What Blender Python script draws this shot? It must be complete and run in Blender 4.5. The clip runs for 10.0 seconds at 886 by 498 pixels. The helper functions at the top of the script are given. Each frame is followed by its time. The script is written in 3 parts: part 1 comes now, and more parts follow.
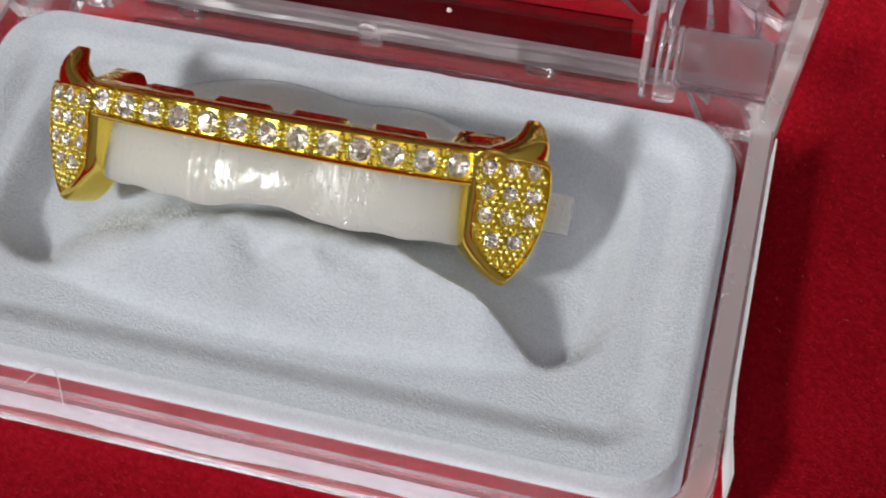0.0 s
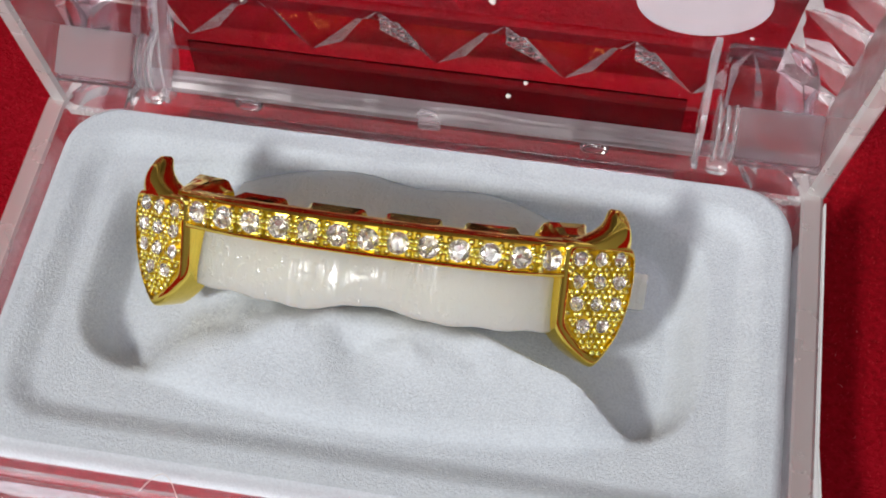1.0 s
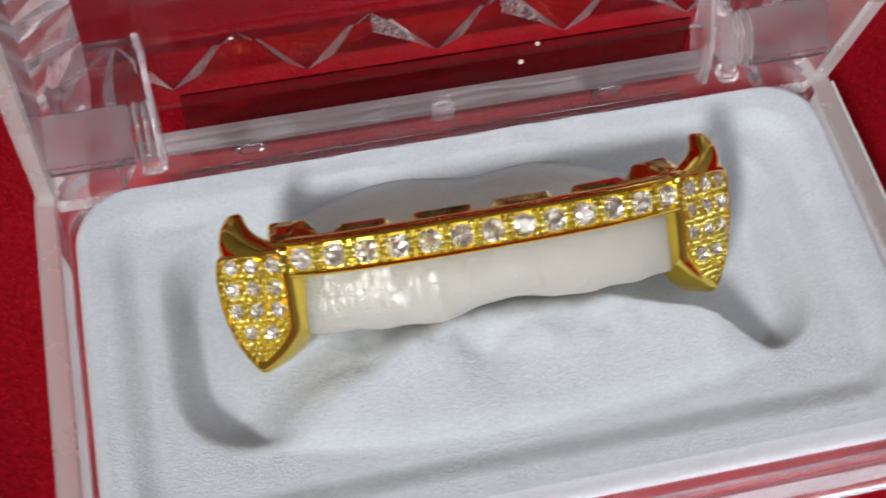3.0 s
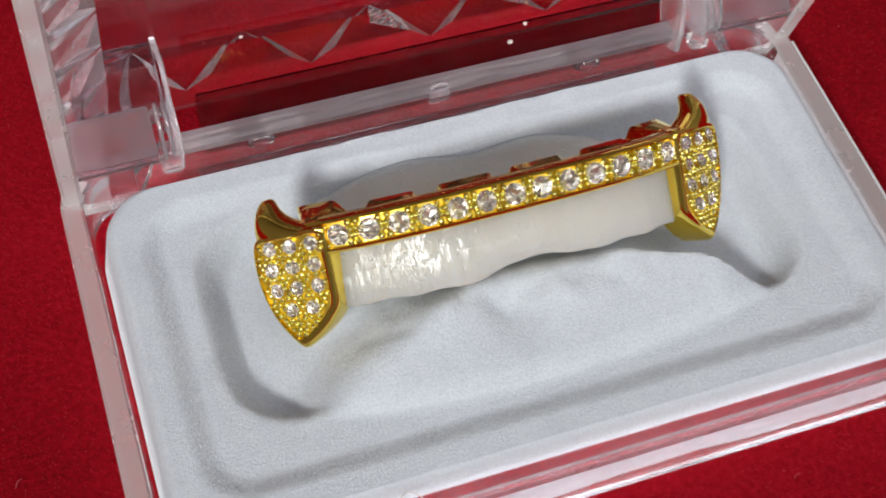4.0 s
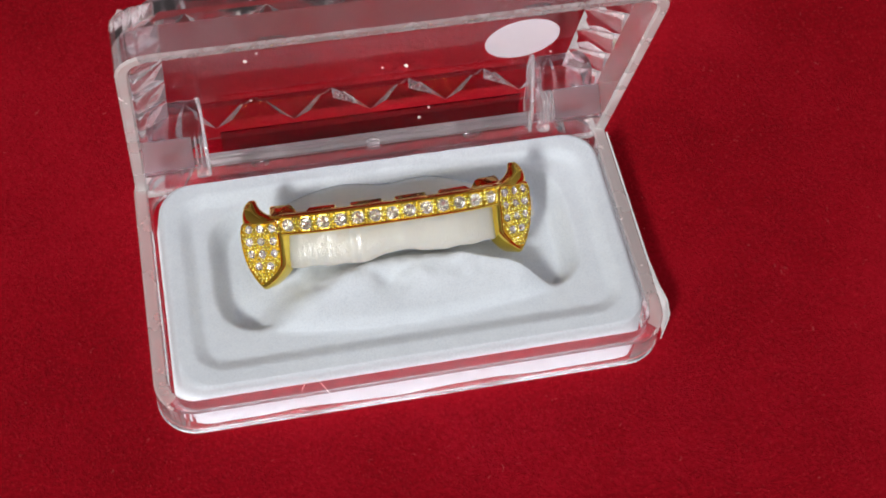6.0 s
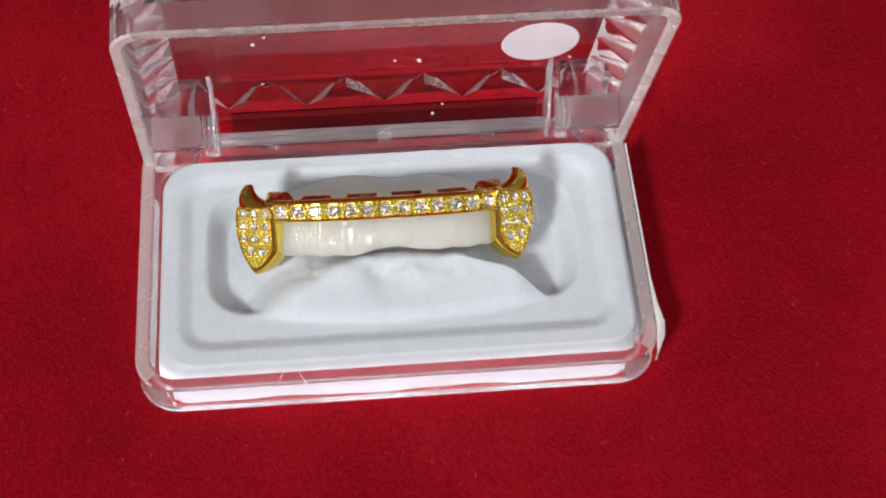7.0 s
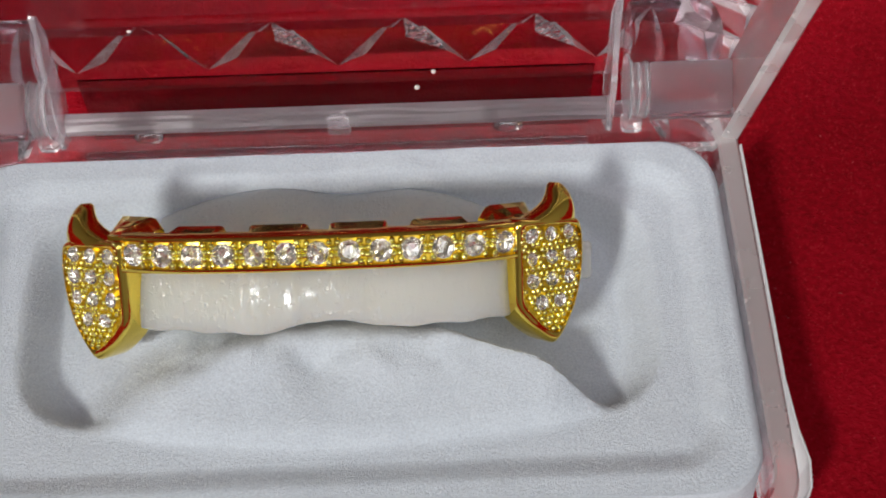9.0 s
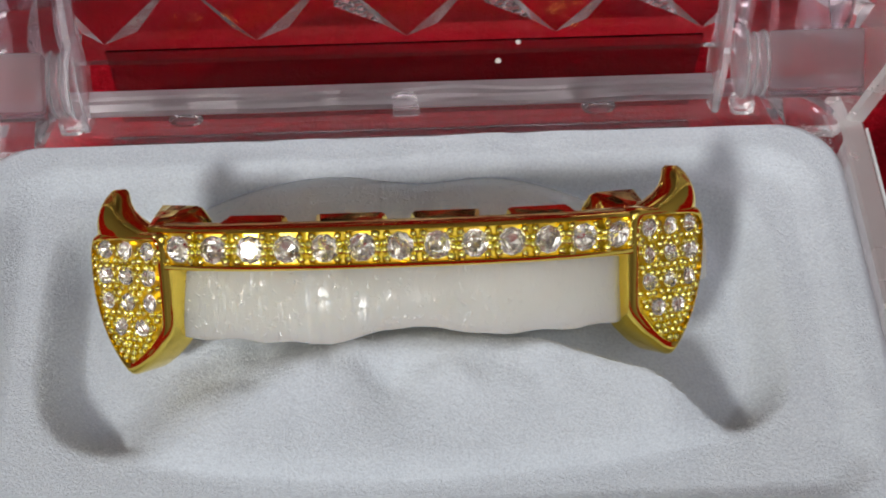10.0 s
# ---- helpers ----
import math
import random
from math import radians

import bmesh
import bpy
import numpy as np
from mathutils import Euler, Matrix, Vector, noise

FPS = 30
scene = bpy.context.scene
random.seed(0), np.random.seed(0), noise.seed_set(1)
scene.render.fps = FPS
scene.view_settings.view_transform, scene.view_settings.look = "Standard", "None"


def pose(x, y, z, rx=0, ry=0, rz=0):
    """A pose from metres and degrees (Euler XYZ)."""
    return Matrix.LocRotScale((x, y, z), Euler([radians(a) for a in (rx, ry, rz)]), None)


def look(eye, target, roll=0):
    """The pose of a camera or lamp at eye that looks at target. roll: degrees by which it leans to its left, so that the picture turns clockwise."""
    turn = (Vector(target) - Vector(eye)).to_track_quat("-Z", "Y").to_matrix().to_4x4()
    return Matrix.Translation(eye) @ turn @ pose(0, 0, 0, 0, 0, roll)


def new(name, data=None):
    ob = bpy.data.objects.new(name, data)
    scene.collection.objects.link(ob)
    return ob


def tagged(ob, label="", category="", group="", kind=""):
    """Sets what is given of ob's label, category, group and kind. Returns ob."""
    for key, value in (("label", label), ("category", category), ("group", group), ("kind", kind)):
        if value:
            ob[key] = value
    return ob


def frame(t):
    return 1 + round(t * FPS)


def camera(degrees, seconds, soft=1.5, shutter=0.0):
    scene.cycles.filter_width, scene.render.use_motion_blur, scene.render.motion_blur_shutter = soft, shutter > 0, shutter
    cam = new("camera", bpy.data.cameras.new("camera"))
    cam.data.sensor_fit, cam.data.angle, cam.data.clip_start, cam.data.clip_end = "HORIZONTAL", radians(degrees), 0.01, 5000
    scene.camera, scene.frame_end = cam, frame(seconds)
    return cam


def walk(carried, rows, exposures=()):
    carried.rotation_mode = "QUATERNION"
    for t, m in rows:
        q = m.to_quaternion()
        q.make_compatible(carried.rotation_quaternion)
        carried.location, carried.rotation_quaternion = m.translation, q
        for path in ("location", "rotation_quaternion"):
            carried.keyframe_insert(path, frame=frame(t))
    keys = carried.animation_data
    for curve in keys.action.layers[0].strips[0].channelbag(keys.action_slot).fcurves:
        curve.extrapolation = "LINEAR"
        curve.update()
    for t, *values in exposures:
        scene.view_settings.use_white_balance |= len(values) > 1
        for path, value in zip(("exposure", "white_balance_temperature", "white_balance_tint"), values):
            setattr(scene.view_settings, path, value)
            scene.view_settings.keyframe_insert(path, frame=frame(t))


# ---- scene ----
# ---- the camera and its way ----
cam = camera(36.0, 10.0, soft=1.75, shutter=0.4)
PATH = [
    (0, pose(0.02889, -0.05045, 0.09182, 31.808, 3.187, 14.758)),
    (0.5, pose(0.02258, -0.04995, 0.09617, 31.252, 2.227, 13.503)),
    (1, pose(0.01452, -0.04860, 0.10067, 30.587, 1.329, 9.639)),
    (1.5, pose(0.00948, -0.04920, 0.09915, 30.953, 1.739, 4.951)),
    (2, pose(-0.00212, -0.05174, 0.09793, 31.917, -0.022, -1.359)),
    (2.5, pose(-0.01182, -0.04910, 0.09787, 31.101, -2.062, -7.443)),
    (3, pose(-0.01745, -0.04745, 0.09669, 31.115, -1.710, -12.436)),
    (3.2, pose(-0.02380, -0.04642, 0.09464, 31.929, -2.690, -14.858)),
    (4.3, pose(-0.02826, -0.05514, 0.10677, 31.959, -2.976, -18.699)),
    (4.5, pose(-0.02765, -0.05841, 0.11297, 31.961, -3.213, -18.666)),
    (5, pose(-0.03187, -0.06991, 0.13186, 31.663, -4.309, -19.416)),
    (5.5, pose(-0.02674, -0.08469, 0.15233, 31.732, -2.849, -15.871)),
    (5.7, pose(-0.02523, -0.08825, 0.15726, 31.554, -2.928, -14.204)),
    (6.8, pose(-0.00534, -0.09685, 0.16637, 31.248, -1.517, -5.133)),
    (7, pose(-0.00418, -0.09144, 0.16162, 30.556, -1.150, -4.623)),
    (7.5, pose(-0.00302, -0.07815, 0.14690, 30.217, -0.819, -4.004)),
    (8, pose(0.00016, -0.06668, 0.12973, 30.157, -0.454, -3.397)),
    (8.5, pose(0.00286, -0.05670, 0.11121, 30.897, -0.318, -2.940)),
    (9, pose(0.00558, -0.04835, 0.09948, 30.278, -0.030, -2.419)),
    (9.5, pose(-0.00006, -0.04502, 0.08810, 32.214, -1.546, -3.356)),
    (10, pose(-0.00137, -0.04217, 0.08524, 31.464, -0.653, -2.767)),
]
EXPOSURE = [(0, -0.73), (1, -0.54), (2, -0.5), (3.2, -0.62), (4.5, -0.57), (5.5, -0.49), (6.8, -0.38), (7.5, -0.42), (8.5, -0.64), (9.0, -0.74), (9.5, -0.73), (10, -0.83)]
walk(cam, PATH, EXPOSURE)

# ---- light: a dim closed room, one lamp front and side, two added overhead fills ----
world = bpy.data.worlds.new("room_air")
scene.world = world
world.use_nodes = True
world.node_tree.nodes["Background"].inputs[0].default_value = (0.85, 0.8, 0.86, 1)
world.node_tree.nodes["Background"].inputs[1].default_value = 0.035


def lamp(name, eye, target, size, power, colour, long=0.0):
    data = bpy.data.lights.new(name, "AREA")
    data.shape, data.size, data.energy, data.color = "RECTANGLE" if long else "DISK", size, power, colour
    if long:
        data.size_y = long
    ob = new(name, data)
    ob.matrix_world = look(eye, target)
    return ob


lamp("spot_lamp", (-0.43, -0.61, 0.64), (0, 0, 0), 0.14, 9.4, (0.98, 0.98, 0.95))
# two unseen oblong lamps added overhead as fill and for the gold's reflections
for y in (-1.6, -0.75):
    fill = lamp("overhead_fill_lamp", (0.45, y, 1.57), (0.45, y, 0), 1.7, 9.5, (0.93, 0.945, 1.0), 0.2)
    fill.matrix_world = pose(0.45, y, 1.57)

# ---- materials ----
random.seed(7)
MM = 0.001


def material(name, colour, rough, metal=0.0, **more):
    m = bpy.data.materials.new(name)
    m.use_nodes = True
    b = m.node_tree.nodes["Principled BSDF"]
    b.inputs["Base Color"].default_value = (*colour, 1)
    b.inputs["Roughness"].default_value = rough
    b.inputs["Metallic"].default_value = metal
    for key, value in more.items():
        b.inputs[key.replace("_", " ")].default_value = value
    return m, m.node_tree.nodes, m.node_tree.links, b


def grain(nodes, links, scale, detail=3.0, rough=0.6):
    """Noise in metres of the thing's own space."""
    co = nodes.new("ShaderNodeTexCoord")
    n = nodes.new("ShaderNodeTexNoise")
    n.inputs["Scale"].default_value, n.inputs["Detail"].default_value, n.inputs["Roughness"].default_value = scale, detail, rough
    links.new(co.outputs["Object"], n.inputs["Vector"])
    return n


def ramp(nodes, links, source, stops):
    r = nodes.new("ShaderNodeValToRGB")
    r.color_ramp.elements[0].position, r.color_ramp.elements[0].color = stops[0][0], (*stops[0][1], 1)
    r.color_ramp.elements[1].position, r.color_ramp.elements[1].color = stops[-1][0], (*stops[-1][1], 1)
    for p, c in stops[1:-1]:
        r.color_ramp.elements.new(p).color = (*c, 1)
    links.new(source, r.inputs[0])
    return r


def bumped(nodes, links, b, source, strength, distance):
    n = nodes.new("ShaderNodeBump")
    n.inputs["Strength"].default_value, n.inputs["Distance"].default_value = strength, distance
    links.new(source, n.inputs["Height"])
    links.new(n.outputs[0], b.inputs["Normal"])


def velvet_material():
    m, nodes, links, b = material("red_velvet", (0.3, 0.004, 0.01), 0.95)
    fine, wide = grain(nodes, links, 1800, 5, 0.7), grain(nodes, links, 20, 7, 0.66)
    mix = nodes.new("ShaderNodeMath")
    mix.operation = "MULTIPLY_ADD"
    mix.inputs[1].default_value = 0.5
    links.new(wide.outputs[0], mix.inputs[0])
    half = nodes.new("ShaderNodeMath")
    half.operation = "MULTIPLY"
    half.inputs[1].default_value = 0.5
    links.new(fine.outputs[0], half.inputs[0])
    links.new(half.outputs[0], mix.inputs[2])
    r = ramp(nodes, links, mix.outputs[0], [(0.32, (0.15, 0.0006, 0.003)), (0.5, (0.31, 0.0018, 0.009)), (0.68, (0.45, 0.006, 0.02))])
    links.new(r.outputs[0], b.inputs["Base Color"])
    b.inputs["Sheen Weight"].default_value = 0.22
    b.inputs["Sheen Roughness"].default_value = 0.35
    b.inputs["Sheen Tint"].default_value = (1.0, 0.03, 0.04, 1)
    b.inputs["Specular IOR Level"].default_value = 0.1
    bumped(nodes, links, b, fine.outputs[0], 0.9, 0.0005)
    return m


def flock_material():
    m, nodes, links, b = material("white_flock", (0.8, 0.8, 0.82), 0.9)
    fine, wide = grain(nodes, links, 5200, 3, 0.8), grain(nodes, links, 320, 6, 0.75)
    r = ramp(nodes, links, wide.outputs[0], [(0.3, (0.712, 0.768, 0.838)), (0.7, (0.787, 0.842, 0.903))])
    speck_ramp = ramp(nodes, links, fine.outputs[0], [(0.32, (0.84, 0.84, 0.85)), (0.55, (1, 1, 1)), (0.75, (1.08, 1.08, 1.08))])
    both = nodes.new("ShaderNodeMix")
    both.data_type, both.blend_type = "RGBA", "MULTIPLY"
    both.inputs[0].default_value = 1.0
    links.new(r.outputs[0], both.inputs[6])
    links.new(speck_ramp.outputs[0], both.inputs[7])
    links.new(both.outputs[2], b.inputs["Base Color"])
    b.inputs["Sheen Weight"].default_value = 0.35
    b.inputs["Sheen Roughness"].default_value = 0.5
    b.inputs["Specular IOR Level"].default_value = 0.2
    bumped(nodes, links, b, fine.outputs[0], 0.7, 0.0002)
    return m


def gold_material():
    m, nodes, links, b = material("polished_gold", (1.0, 0.77, 0.14), 0.14, 1.0)
    wide = grain(nodes, links, 900, 3)
    r = ramp(nodes, links, wide.outputs[0], [(0.3, (0.03,) * 3), (0.75, (0.12,) * 3)])
    links.new(r.outputs[0], b.inputs["Roughness"])
    slow = grain(nodes, links, 420, 1)
    bumped(nodes, links, b, slow.outputs[0], 0.12, 0.0006)
    return m


def acrylic_material(name, rough, cloud, colour=(0.97, 0.935, 0.965)):
    m, nodes, links, b = material(name, colour, 0.02, 0.0, Transmission_Weight=1.0 - cloud, IOR=1.49)
    wide = grain(nodes, links, 160, 4)
    r = ramp(nodes, links, wide.outputs[0], [(0.45, (rough,) * 3), (0.8, (rough + 0.1,) * 3)])
    links.new(r.outputs[0], b.inputs["Roughness"])
    if 0.03 < cloud < 0.3:  # the cloudiness comes in patches
        patch = grain(nodes, links, 330, 5, 0.7)
        w = ramp(nodes, links, patch.outputs[0], [(0.36, (1.0 - 0.7 * cloud,) * 3), (0.64, (1.0 - 1.35 * cloud,) * 3)])
        links.new(w.outputs[0], b.inputs["Transmission Weight"])
    bumped(nodes, links, b, wide.outputs[0], 0.05, 0.0004)
    return m


def glitter_material():
    """Acrylic with a bumpy surface, its sparkle painted as dark and pale specks."""
    m, nodes, links, b = material("sparkle_painted_acrylic", (0.8, 0.74, 0.77), 0.12, 0.0, Transmission_Weight=0.75, IOR=1.49)
    cells = nodes.new("ShaderNodeTexVoronoi")
    cells.inputs["Scale"].default_value = 2600
    co = nodes.new("ShaderNodeTexCoord")
    links.new(co.outputs["Object"], cells.inputs["Vector"])
    bumped(nodes, links, b, cells.outputs["Distance"], 1.0, 0.0004)
    r = ramp(nodes, links, grain(nodes, links, 1900, 2).outputs[0], [(0.45, (0.35, 0.28, 0.3)), (0.62, (0.95, 0.93, 0.95))])
    links.new(r.outputs[0], b.inputs["Base Color"])
    return m


def silicone_material():
    m, nodes, links, b = material("milky_silicone", (0.9, 0.825, 0.66), 0.14, 0.0, Subsurface_Weight=1.0, Subsurface_Scale=0.015, Specular_IOR_Level=0.4)
    b.inputs["Subsurface Radius"].default_value = (1.0, 0.85, 0.7)
    streak, patch = grain(nodes, links, 1, 4), grain(nodes, links, 170, 2)
    stretch = nodes.new("ShaderNodeMapping")
    stretch.inputs["Scale"].default_value = (2300, 620, 620)
    stretch.inputs["Rotation"].default_value = (0, 0.25, 0)
    links.new(streak.inputs["Vector"].links[0].from_socket, stretch.inputs["Vector"])
    links.new(stretch.outputs[0], streak.inputs["Vector"])
    where = ramp(nodes, links, patch.outputs[0], [(0.42, (0.1, 0.1, 0.1)), (0.58, (1, 1, 1))])
    both = nodes.new("ShaderNodeMath")
    both.operation = "MULTIPLY"
    links.new(streak.outputs[0], both.inputs[0])
    links.new(where.outputs[0], both.inputs[1])
    # tiny pits that catch the light
    pits = ramp(nodes, links, grain(nodes, links, 2200, 2, 0.5).outputs[0], [(0.58, (0, 0, 0)), (0.7, (0.5, 0.5, 0.5))])
    sum_up = nodes.new("ShaderNodeMath")
    sum_up.operation = "ADD"
    links.new(both.outputs[0], sum_up.inputs[0])
    links.new(pits.outputs[0], sum_up.inputs[1])
    bumped(nodes, links, b, sum_up.outputs[0], 0.3, 0.0004)
    return m


FLOCK_FIBRE = material("white_fibre", (0.84, 0.87, 0.9), 0.45)[0]
VELVET_FIBRE = material("red_fibre", (0.5, 0.003, 0.012), 0.6)[0]
VELVET, FLOCK, GOLD, SILICONE = velvet_material(), flock_material(), gold_material(), silicone_material()
ACRYLIC, FROSTED = acrylic_material("clear_acrylic", 0.01, 0.0), acrylic_material("scuffed_acrylic_edge", 0.2, 0.17)
# both tints darken the view through the lid, for its missing shadow
LID_CLEAR = acrylic_material("shade_tinted_clear_acrylic", 0.01, 0.001, (0.81, 0.735, 0.785))
CUT_CLEAR = acrylic_material("shade_tinted_cut_acrylic", 0.01, 0.0, (0.53, 0.43, 0.47))
for glass in (LID_CLEAR, CUT_CLEAR):
    glass.node_tree.nodes["Principled BSDF"].inputs["IOR"].default_value = 1.3
HAZY = acrylic_material("hazy_acrylic", 0.1, 0.02, (0.86, 0.79, 0.83))
# scuffs, plus whiteness standing in for reflections inside the lid's walls
SCUFFED_PALE = acrylic_material("scuffed_whitened_acrylic", 0.05, 0.1)
MILKY = acrylic_material("milky_acrylic", 0.34, 0.08, (0.74, 0.67, 0.7))
MILKY.node_tree.nodes["Principled BSDF"].inputs["IOR"].default_value = 1.2
# white put into rims and facets for glints, stronger at the sides
GLINT_RIM = acrylic_material("glint_acrylic_rim", 0.2, 0.26, (0.93, 0.89, 0.9))
SIDE_RIM = acrylic_material("bright_glint_acrylic_rim", 0.25, 0.5, (0.93, 0.9, 0.89))
# cloud imitates the pale haze of the top wall seen at grazing angle
TOP_HAZE = acrylic_material("haze_tinted_acrylic", 0.1, 0.04, (0.86, 0.79, 0.83))
# light scuffing, and the insert's white reflection put into the colour
TRAY_CLEAR = acrylic_material("scuffed_pale_clear_acrylic", 0.03, 0.045)
# one rim in two colours: dark and beige imitate what each side mirrors
TRAY_RIM = acrylic_material("reflection_dark_acrylic_rim", 0.1, 0.06, (0.7, 0.6, 0.68))
MIRRORED_RIM = acrylic_material("reflection_beige_acrylic_rim", 0.25, 0.52, (0.71, 0.655, 0.65))
# pale, rough-grained cut faces; the whiteness imitates their bright glints
GLINT_CUT = acrylic_material("glint_cut_acrylic", 0.12, 0.24, (0.9, 0.88, 0.9))
cut_grain = grain(GLINT_CUT.node_tree.nodes, GLINT_CUT.node_tree.links, 1700, 4, 0.8)
bumped(GLINT_CUT.node_tree.nodes, GLINT_CUT.node_tree.links, GLINT_CUT.node_tree.nodes["Principled BSDF"], cut_grain.outputs[0], 1.0, 0.0012)
CLOUDY = acrylic_material("cloudy_acrylic", 0.16, 0.05, (0.88, 0.82, 0.85))
CHEEK = acrylic_material("frosted_clear_acrylic", 0.14, 0.16, (0.92, 0.87, 0.9))
DULL_LIP = acrylic_material("frosted_acrylic_lip", 0.3, 0.13, (0.72, 0.66, 0.69))
SMOKY = material("slightly_dull_acrylic", (0.57, 0.47, 0.46), 0.03, 0.0, Transmission_Weight=1.0, IOR=1.2)[0]
KNUCKLE = material("smooth_clear_acrylic", (0.8, 0.7, 0.75), 0.1, 0.0, Transmission_Weight=1.0, IOR=1.25)[0]
# one gold: seat darkened for shade in the gaps, beads paled for highlights
GOLD_SEAT = material("shaded_dull_gold_seat", (0.9, 0.66, 0.09), 0.3, 1.0)[0]
GOLD_BEAD = material("highlight_gold_bead", (1.0, 0.9, 0.27), 0.16, 1.0)[0]
STONE = material("clear_zirconia", (1.0, 1.0, 1.0), 0.0, 0.0, Transmission_Weight=1.0, IOR=1.75)[0]
FOIL = material("silver_stone_backing", (1.0, 0.96, 0.88), 0.17, 1.0)[0]
PAPER = material("white_paper", (0.84, 0.84, 0.84), 0.6)[0]
WALL = material("matt_bounce_wall", (0.54, 0.5, 0.475), 0.9)[0]
TABLE = material("grey_table_laminate", (0.36, 0.33, 0.31), 0.4)[0]
LINT = material("pale_lint", (0.75, 0.7, 0.66), 0.9)[0]


# ---- mesh helpers ----
def mesh_of(name, bm, mat, smooth=False, second=None):
    bmesh.ops.recalc_face_normals(bm, faces=bm.faces)
    for f in bm.faces:
        f.smooth = smooth
    me = bpy.data.meshes.new(name)
    bm.to_mesh(me)
    bm.free()
    if smooth:
        me.set_sharp_from_angle(angle=radians(38))
    me.materials.append(mat)
    if second:
        me.materials.append(second)
    return me


def part(name, bm, mat, parent, label="", smooth=False, second=None):
    ob = new(name, mesh_of(name, bm, mat, smooth, second))
    ob.parent = parent
    if label:
        tagged(ob, label=label)
    return ob


def holder(name, label, category, at=(0, 0, 0), **more):
    ob = tagged(new(name), label=label, category=category, **more)
    ob.location = Vector(at) * MM
    return ob


def loft(bm, loops, closed=True, caps=True):
    """Skin between loops of points in millimetres, each of the same number of points."""
    rings = [[bm.verts.new(Vector(p) * MM) for p in loop] for loop in loops]
    n = len(rings[0])
    for a, b in zip(rings, rings[1:]):
        for i in range(n if closed else n - 1):
            bm.faces.new((a[i], a[(i + 1) % n], b[(i + 1) % n], b[i]))
    if caps:
        bm.faces.new(rings[0][::-1])
        bm.faces.new(rings[-1])
    return rings


def rounded(hx, hy, r, step=8, cx=0.0, cy=0.0, along=6):
    """The outline of a rounded rectangle, counter-clockwise."""
    pts = []
    corners = [(hx - r, -hy + r, -90), (hx - r, hy - r, 0), (-hx + r, hy - r, 90), (-hx + r, -hy + r, 180)]
    for k, (x, y, a0) in enumerate(corners):
        arc = [(x + r * math.cos(radians(a0 + 90 * i / step)), y + r * math.sin(radians(a0 + 90 * i / step))) for i in range(step + 1)]
        nx, ny, na = corners[(k + 1) % 4]
        nxt = (nx + r * math.cos(radians(na)), ny + r * math.sin(radians(na)))
        pts += arc
        pts += [(arc[-1][0] + (nxt[0] - arc[-1][0]) * i / along, arc[-1][1] + (nxt[1] - arc[-1][1]) * i / along) for i in range(1, along)]
    return [(x + cx, y + cy) for x, y in pts]


def block(bm, x0, x1, y0, y1, z0, z1, bevel=0.3):
    """A block with chamfered edges."""
    hx, hy, cx, cy = (x1 - x0) / 2, (y1 - y0) / 2, (x0 + x1) / 2, (y0 + y1) / 2
    full, small = rounded(hx, hy, bevel, 2, cx, cy, 1), rounded(hx - bevel * 0.7, hy - bevel * 0.7, bevel, 2, cx, cy, 1)
    loft(bm, [[(x, y, z0) for x, y in small], [(x, y, z0 + bevel) for x, y in full], [(x, y, z1 - bevel) for x, y in full], [(x, y, z1) for x, y in small]])


def smoothstep(a, b, x):
    t = min(1.0, max(0.0, (x - a) / (b - a)))
    return t * t * (3 - 2 * t)


def spikes(name, count, span, height, low, high, radius, lean, mat, seed, keep=None):
    """Many thin fibres on a height field, each a slender three-sided spike, in one mesh."""
    rng = np.random.default_rng(seed)
    x, y = rng.uniform(span[0], span[1], count), rng.uniform(span[2], span[3], count)
    if keep is not None:
        good = keep(x, y)
        x, y = x[good], y[good]
    n = len(x)
    z = np.array([height(a, b) for a, b in zip(x, y)])
    foot = np.stack([x, y, z], -1)
    turn, long = rng.uniform(0, 2 * np.pi, n), rng.uniform(low, high, n)
    tilt = rng.uniform(0, lean, n)
    tip = foot + np.stack([np.sin(tilt) * np.cos(turn), np.sin(tilt) * np.sin(turn), np.cos(tilt)], -1) * long[:, None]
    base = [foot + radius * np.stack([np.cos(turn + a), np.sin(turn + a), np.full(n, -1.0)], -1) for a in (0, 2.094, 4.189)]
    verts = np.stack([*base, tip], 1).reshape(-1, 3) * MM
    k = 4 * np.arange(n)[:, None]
    faces = np.concatenate([k + [[0, 1, 3]], k + [[1, 2, 3]], k + [[2, 0, 3]]])
    me = bpy.data.meshes.new(name)
    me.vertices.add(len(verts))
    me.vertices.foreach_set("co", verts.ravel())
    me.loops.add(3 * len(faces))
    me.loops.foreach_set("vertex_index", faces.ravel())
    me.polygons.add(len(faces))
    me.polygons.foreach_set("loop_start", np.arange(len(faces)) * 3)
    me.polygons.foreach_set("loop_total", np.full(len(faces), 3))
    me.update()
    me.validate()
    me.materials.append(mat)
    return new(name, me)


